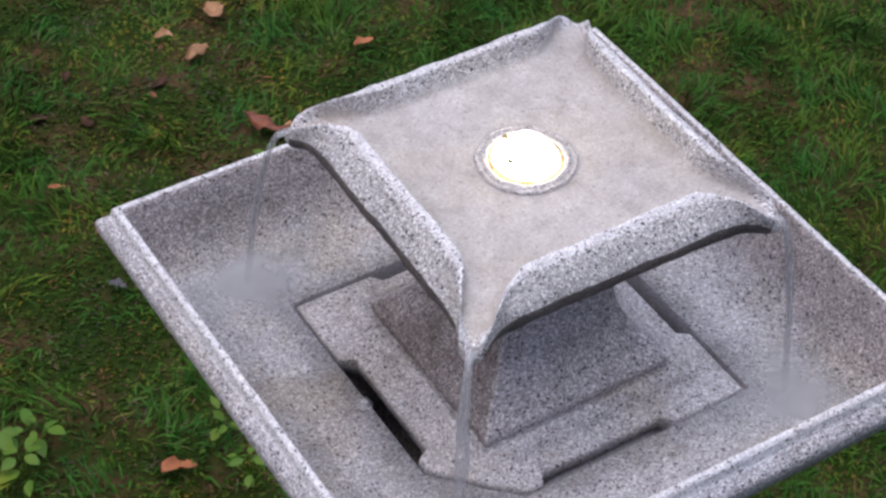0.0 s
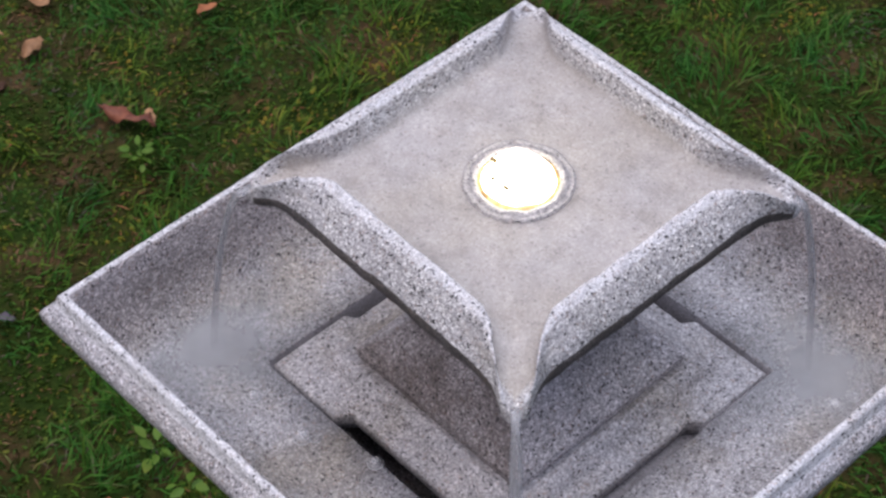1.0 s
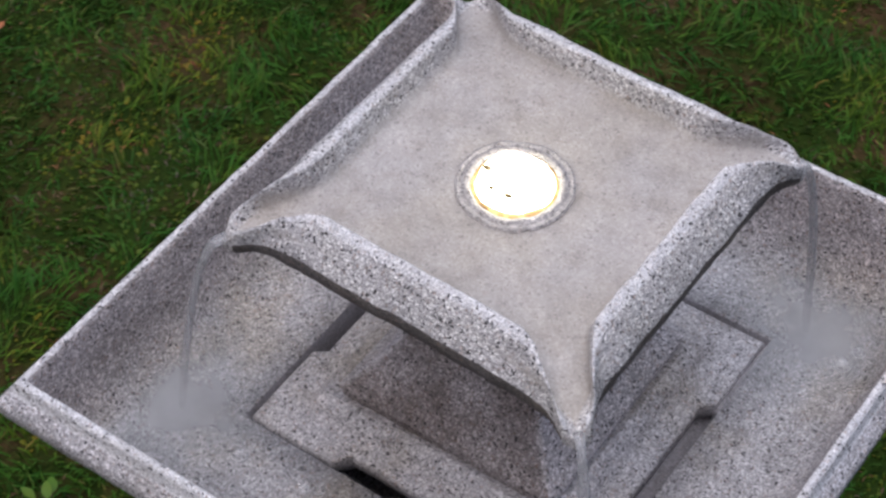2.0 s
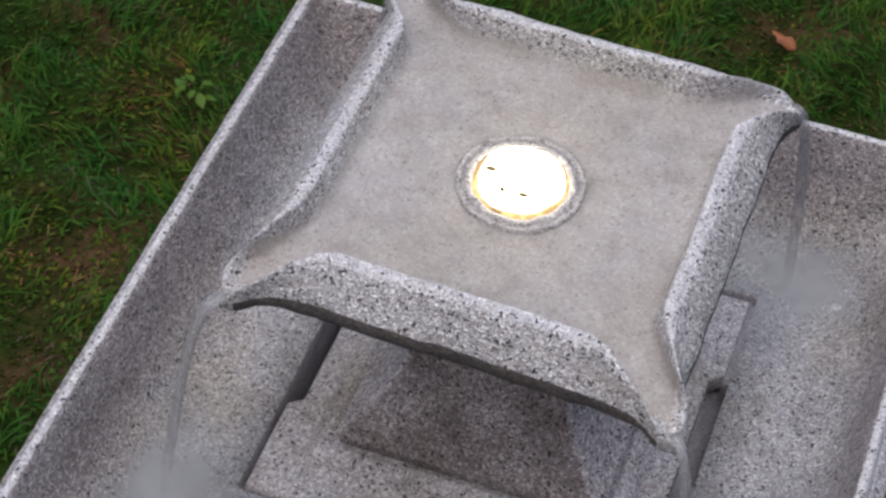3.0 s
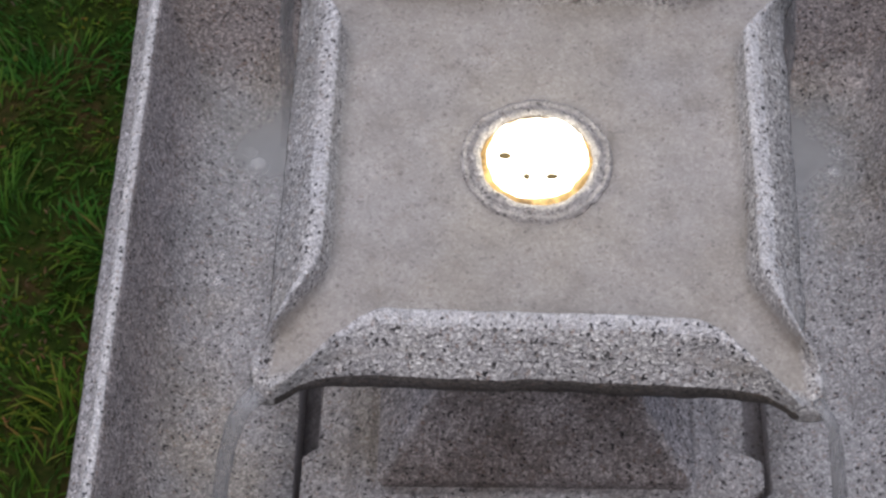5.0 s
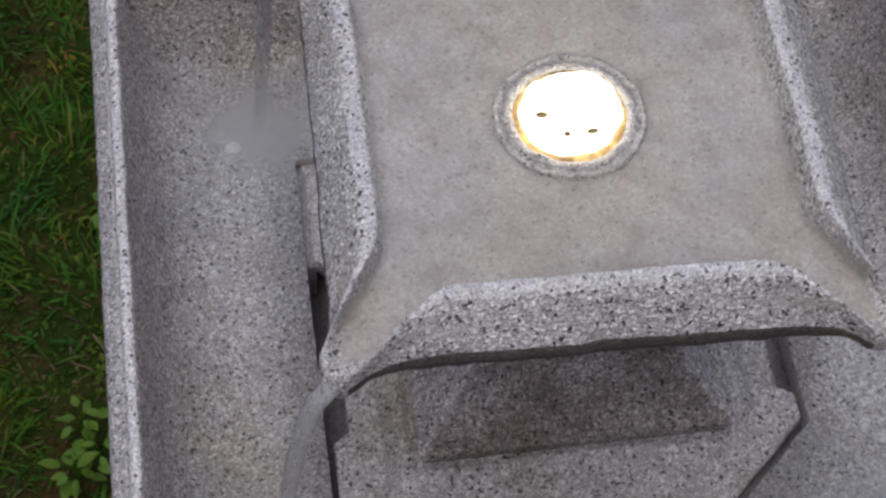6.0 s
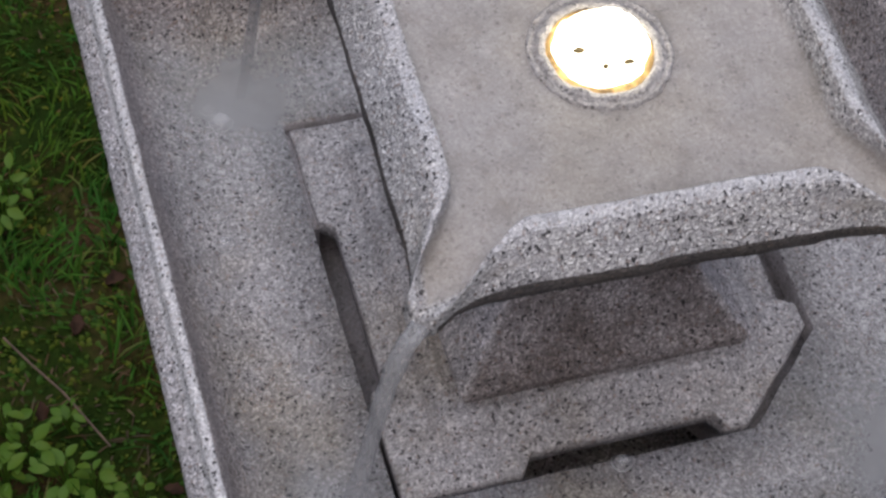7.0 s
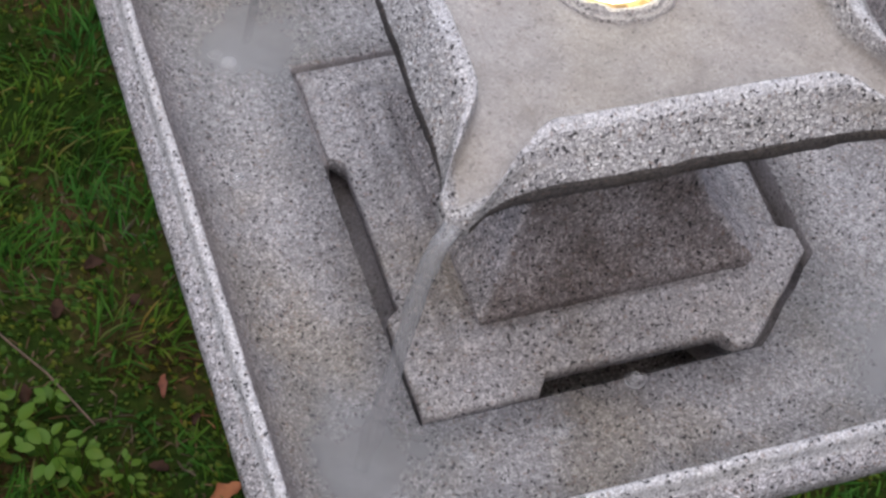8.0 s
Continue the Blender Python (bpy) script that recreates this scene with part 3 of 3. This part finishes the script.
def blades(name, count, box, length, width, lean, mat, keep, label):
    """Tapered, bent blades, each an island of its own, in one mesh."""
    x = rng.uniform(box[0], box[1], count)
    y = rng.uniform(box[2], box[3], count)
    ok = keep(x, y) & ~((np.abs(x) < 0.17) & (np.abs(y) < 0.17))
    x, y = x[ok], y[ok]
    n = len(x)
    L = rng.uniform(*length, n) * rng.uniform(0.6, 1.0, n)
    tuft = np.clip(0.75 + 1.1 * patch_noise(x, y, 16.0, 8.7), 0.45, 1.5)
    L = L * tuft
    W = rng.uniform(*width, n) * 0.5
    a = rng.uniform(0, 2 * math.pi, n) * 0.45 + 6.0 * patch_noise(x, y, 7.0, 1.7)
    le = rng.uniform(*lean, n)
    turn = a + rng.normal(0, 0.5, n)
    sx, sy = -np.sin(turn), np.cos(turn)
    verts = np.zeros((n, 7, 3))
    bend = rng.uniform(0.3, 1.2, n)
    for k, (s, w) in enumerate(((0.0, 0.75), (0.4, 1.0), (0.75, 0.7), (1.0, 0.0))):
        r = L * s * np.sin(le + bend * s * 0.5)
        z = np.maximum(L * s * np.cos(np.minimum(le + bend * s * 0.5, 1.52)), 0.0015 + 0.002 * s)
        px, py = x + r * np.cos(a), y + r * np.sin(a)
        if k < 3:
            verts[:, 2 * k] = np.stack([px - sx * W * w, py - sy * W * w, z], 1)
            verts[:, 2 * k + 1] = np.stack([px + sx * W * w, py + sy * W * w, z], 1)
        else:
            verts[:, 6] = np.stack([px, py, z], 1)
    verts[:, 0:2, 2] = -0.002
    base = (np.arange(n) * 7)[:, None]
    tri = np.array([0, 1, 3, 0, 3, 2, 2, 3, 5, 2, 5, 4, 4, 5, 6])
    idx = (base + tri[None]).ravel()
    me = bpy.data.meshes.new(name)
    me.vertices.add(n * 7)
    me.vertices.foreach_set("co", verts.ravel())
    me.loops.add(len(idx))
    me.loops.foreach_set("vertex_index", idx.astype(np.int32))
    me.polygons.add(len(idx) // 3)
    me.polygons.foreach_set("loop_start", np.arange(0, len(idx), 3, dtype=np.int32))
    me.polygons.foreach_set("loop_total", np.full(len(idx) // 3, 3, dtype=np.int32))
    me.update(calc_edges=True)
    me.materials.append(mat)
    return tagged(new(name, me), label, "grass", kind="stuff")


GRASS = leaf_material("grass_blade", [(0.0, (0.015, 0.046, 0.004)), (0.35, (0.023, 0.078, 0.006)), (0.7, (0.036, 0.105, 0.009)), (0.92, (0.052, 0.112, 0.011)), (1.0, (0.095, 0.095, 0.03))], 0.7)
STRAW = leaf_material("dead_straw", [(0.0, (0.040, 0.026, 0.012)), (0.5, (0.072, 0.047, 0.024)), (1.0, (0.135, 0.088, 0.050))], 0.8)
MOSS = leaf_material("moss_leaf", [(0.0, (0.020, 0.050, 0.004)), (0.6, (0.040, 0.082, 0.007)), (1.0, (0.090, 0.104, 0.012))], 0.6)
NEAR = (-2.1, 1.2, -0.75, 1.9)


def inside(x, y):
    """1 well inside the near lawn, fading to 0 at its border."""
    d = np.minimum(np.minimum(x - NEAR[0], NEAR[1] - x), np.minimum(y - NEAR[2], NEAR[3] - y))
    return np.clip(d / 0.45, 0, 1)


def vigour(x, y):
    """How well the grass grows: tufts and bare spots, and a lusher stretch beyond the fountain."""
    return patch_noise(x, y, 5.5, 3.1) + 0.9 * patch_noise(x, y, 16.0, 8.7) + 0.35 * np.clip((y - 0.45) / 0.3, 0, 1) \
        - 0.40 * np.exp(-((x + 0.31) ** 2 + (y - 0.40) ** 2) / 0.03) - 0.25 * np.exp(-((x + 1.20) ** 2 + (y - 0.10) ** 2) / 0.06)


def thick(x, y):
    v = vigour(x, y)
    return (rng.uniform(-0.55, 0.40, len(x)) < v) & (rng.uniform(0, 1, len(x)) < inside(x, y))


def thin(x, y):
    v = vigour(x, y)
    return (rng.uniform(-0.5, 0.6, len(x)) > v) & (rng.uniform(0, 1, len(x)) < inside(x, y))


def anywhere(x, y):
    d = np.hypot(x + 0.3, y - 0.5)
    fade = np.exp(-(d / 2.6) ** 2)
    out = rng.uniform(0, 1, len(x)) > inside(x, y)
    return out & (rng.uniform(0, 1, len(x)) < fade)


blades("grass", 160000, NEAR, (0.020, 0.054), (0.0015, 0.0034), (0.1, 1.05), GRASS, thick, "short green lawn grass in uneven tufts")
blades("thatch", 46000, NEAR, (0.012, 0.040), (0.0012, 0.0030), (1.1, 1.5), STRAW, thin, "dead straw thatch lying between grass tufts")
blades("moss", 155000, NEAR, (0.006, 0.014), (0.004, 0.008), (0.5, 1.3), MOSS, thin, "low yellow-green moss and clover leaves")
blades("outer_grass", 420000, (-5, 5, -5, 5), (0.030, 0.070), (0.0025, 0.005), (0.1, 1.0), GRASS, anywhere, "lawn grass beyond the fountain")


# ---- weeds and fallen leaves ----
WEED = leaf_material("weed_leaf", [(0.0, (0.050, 0.095, 0.010)), (0.5, (0.085, 0.145, 0.015)), (1.0, (0.130, 0.190, 0.026))], 0.5)


def leaf_shape(bm, m, length, width, fold, lobes=0.0, cup=0.2):
    n = 9
    mid, left, right = [], [], []
    for i in range(n + 1):
        s = i / n
        w = width * math.sin(math.pi * min(1, s * 0.97 + 0.015)) ** 0.8 * (1 - 0.25 * s) * (1 + lobes * math.sin(s * 17))
        z = cup * length * (s * s - s) * -1
        mid.append(bm.verts.new(m @ Vector((length * s, 0, z))))
        left.append(bm.verts.new(m @ Vector((length * s, w, z + fold * w))))
        right.append(bm.verts.new(m @ Vector((length * s, -w, z + fold * w * 0.8))))
    for i in range(n):
        bm.faces.new((mid[i], mid[i + 1], left[i + 1], left[i]))
        bm.faces.new((right[i], right[i + 1], mid[i + 1], mid[i]))


def weed(x, y, count, size, seed):
    r = random.Random(seed)
    root = tagged(new("weed"), "low broad-leaved green weed growing in the lawn", "weed", group="lawn weeds")
    root.location = (x, y, 0)
    for i in range(count):
        bm = bmesh.new()
        a = 360 * i / count + r.uniform(-30, 30)
        d = r.uniform(0.006, 0.03) * size / 0.035
        up = r.uniform(0.018, 0.045)
        L = size * r.uniform(0.65, 1.15)
        m = pose(d * math.cos(radians(a)), d * math.sin(radians(a)), up, r.uniform(-25, 25), r.uniform(-20, 25), a + r.uniform(-30, 30))
        leaf_shape(bm, m, L, L * r.uniform(0.28, 0.38), r.uniform(0.1, 0.4))
        foot, top = bm.verts.new((0, 0, -0.004)), m.translation
        q = [bm.verts.new(top + Vector((0.0009, 0, 0))), bm.verts.new(top - Vector((0.0009, 0, 0)))]
        f2 = bm.verts.new((0.0015, 0.001, -0.004))
        bm.faces.new((foot, f2, q[0], q[1]))
        part("leaf", bm, WEED, root)
    return root


for i, (x, y, c, s) in enumerate(((-0.661, -0.258, 7, 0.042), (-0.700, -0.225, 5, 0.036), (-0.592, -0.010, 5, 0.030), (-0.515, -0.021, 4, 0.026), (-0.314, 0.278, 8, 0.036), (-0.343, 0.310, 7, 0.034),
                                  (-0.290, 0.262, 5, 0.028), (-0.251, 0.235, 4, 0.026), (-0.311, 0.617, 6, 0.034), (-0.325, 0.585, 5, 0.030), (-0.370, 0.288, 6, 0.034), (-0.648, 0.786, 3, 0.032),
                                  (-1.001, 0.274, 4, 0.030), (-0.36, 0.345, 5, 0.028), (-0.300, 0.335, 3, 0.022))):
    weed(x, y, c + (3 if y < 0.1 else 7), s * (0.74 if y < 0.1 else 0.60), 40 + i)


def dry_material(name, a, bcol):
    m, t, b = material(name)
    co = t.nodes.new("ShaderNodeTexCoord").outputs["Object"]
    n = node(t, "ShaderNodeTexNoise", Scale=70.0, Detail=4.0)
    t.links.new(co, n.inputs["Vector"])
    t.links.new(ramp(t, n.outputs[0], [(0.35, a), (0.65, bcol)]), b.inputs["Base Color"])
    b.inputs["Roughness"].default_value = 0.7
    return m


TAN = dry_material("dry_leaf_tan", (0.17, 0.080, 0.030), (0.31, 0.165, 0.075))
ORANGE = dry_material("dry_leaf_orange", (0.18, 0.055, 0.016), (0.30, 0.105, 0.035))
RED = dry_material("dry_leaf_red", (0.10, 0.026, 0.012), (0.20, 0.065, 0.030))
BARK = dry_material("dead_twig", (0.07, 0.045, 0.03), (0.14, 0.09, 0.06))
PURPLE = dry_material("dry_leaf_purple", (0.035, 0.028, 0.04), (0.075, 0.06, 0.08))


def dry_leaf(x, y, size, yaw, mat, label, seed, slim=0.27):
    r = random.Random(seed)
    bm = bmesh.new()
    m = pose(0, 0, 0, r.uniform(-14, 14), r.uniform(-14, 6), 0)
    leaf_shape(bm, m, size, size * slim, r.uniform(-0.3, 0.9), 0.2, r.uniform(0.05, 0.3))
    for v in bm.verts:
        v.co += noise.noise_vector(v.co * 45 + Vector((seed, 0, 0))) * size * 0.16
        v.co.z += size * 0.16 * (noise.noise(v.co * 60 + Vector((0, seed, 0))) + 0.3)
        v.co.z = abs(v.co.z)
    ob = part("dry_leaf", bm, mat)
    md = ob.modifiers.new("thickness", 'SOLIDIFY')
    md.thickness = 0.0006
    ob.matrix_world = pose(x - size * 0.4 * math.cos(radians(yaw)), y - size * 0.4 * math.sin(radians(yaw)), 0.012, 0, 0, yaw)
    return tagged(ob, label, "leaf", group="fallen leaves")


LT, LO, LR = "curled tan dry leaf lying on the grass", "curled orange-brown dry leaf on the grass", "dark red-brown dry leaf on the grass"
for i, (x, y, s, a, mt, lb) in enumerate(((-1.293, 0.298, 0.062, 112, TAN, LT), (-1.369, 0.371, 0.062, 150, TAN, LT), (-1.189, 0.533, 0.038, 80, ORANGE, LO), (-1.359, 0.273, 0.040, 50, TAN, LT),
                                          (-1.095, 0.310, 0.105, 26, RED, LR), (-1.060, 0.334, 0.036, 150, TAN, LT), (-1.123, -0.011, 0.032, 60, ORANGE, LO), (-0.565, -0.097, 0.055, 80, ORANGE, LO),
                                          (-0.902, -0.019, 0.036, 40, PURPLE, "small dark purple leaf lying on the grass"), (0.020, 1.157, 0.050, 150, ORANGE, LO), (-0.169, 0.200, 0.045, 10, ORANGE, LO),
                                          (-1.240, 0.200, 0.030, 10, RED, LR), (-0.192, 0.329, 0.030, 70, RED, LR))):
    dry_leaf(x, y, s * 0.85, a, mt, lb, 60 + i, 0.15 if mt is RED else 0.27)


ROT = dry_material("rotting_leaf", (0.018, 0.010, 0.006), (0.060, 0.031, 0.020))
ROT.node_tree.nodes["Principled BSDF"].inputs["Specular IOR Level"].default_value = 0.1
for i, (x, y, s, a) in enumerate(((-0.227, 0.494, 0.034, 0), (-0.272, 0.450, 0.030, 67), (-0.193, 0.442, 0.026, 134), (-0.189, 0.389, 0.024, 21), (-0.324, 0.361, 0.030, 88), (-0.215, 0.248, 0.026, 155), (-0.171, 0.291, 0.022, 42), (-1.267, 0.222, 0.040, 109), (-1.237, 0.093, 0.044, 176), (-1.282, 0.030, 0.038, 63), (-1.349, 0.108, 0.034, 130), (-1.403, 0.060, 0.032, 17), (-1.183, -0.016, 0.030, 84))):
    dry_leaf(x, y, s * 0.72, a, ROT, "dark brown rotting leaf sunk in the grass", 90 + i, 0.36).location.z = 0.004


def twig(points, radius, mat, label):
    cu = bpy.data.curves.new("twig", 'CURVE')
    cu.dimensions, cu.bevel_depth, cu.bevel_resolution = '3D', radius, 2
    sp = cu.splines.new('POLY')
    sp.points.add(len(points) - 1)
    for p, q in zip(sp.points, points):
        p.co = (*q, 1)
        p.radius = 1.0
    me = bpy.data.meshes.new_from_object(bpy.data.objects.new("tmp", cu))
    me.materials.clear()
    me.materials.append(mat)
    return tagged(new("twig", me), label, "twig")


twig([(-0.345, 0.435, 0.036), (-0.325, 0.398, 0.040), (-0.300, 0.360, 0.038), (-0.282, 0.325, 0.034), (-0.267, 0.297, 0.028)], 0.0012, BARK, "thin bent brown twig lying in the grass")
twig([(-0.462, 1.198, 0.030), (-0.451, 1.193, 0.030), (-0.430, 1.182, 0.034), (-0.403, 1.174, 0.036), (-0.379, 1.174, 0.030)], 0.0014, TAN, "pale dry grass stalk lying on the lawn")
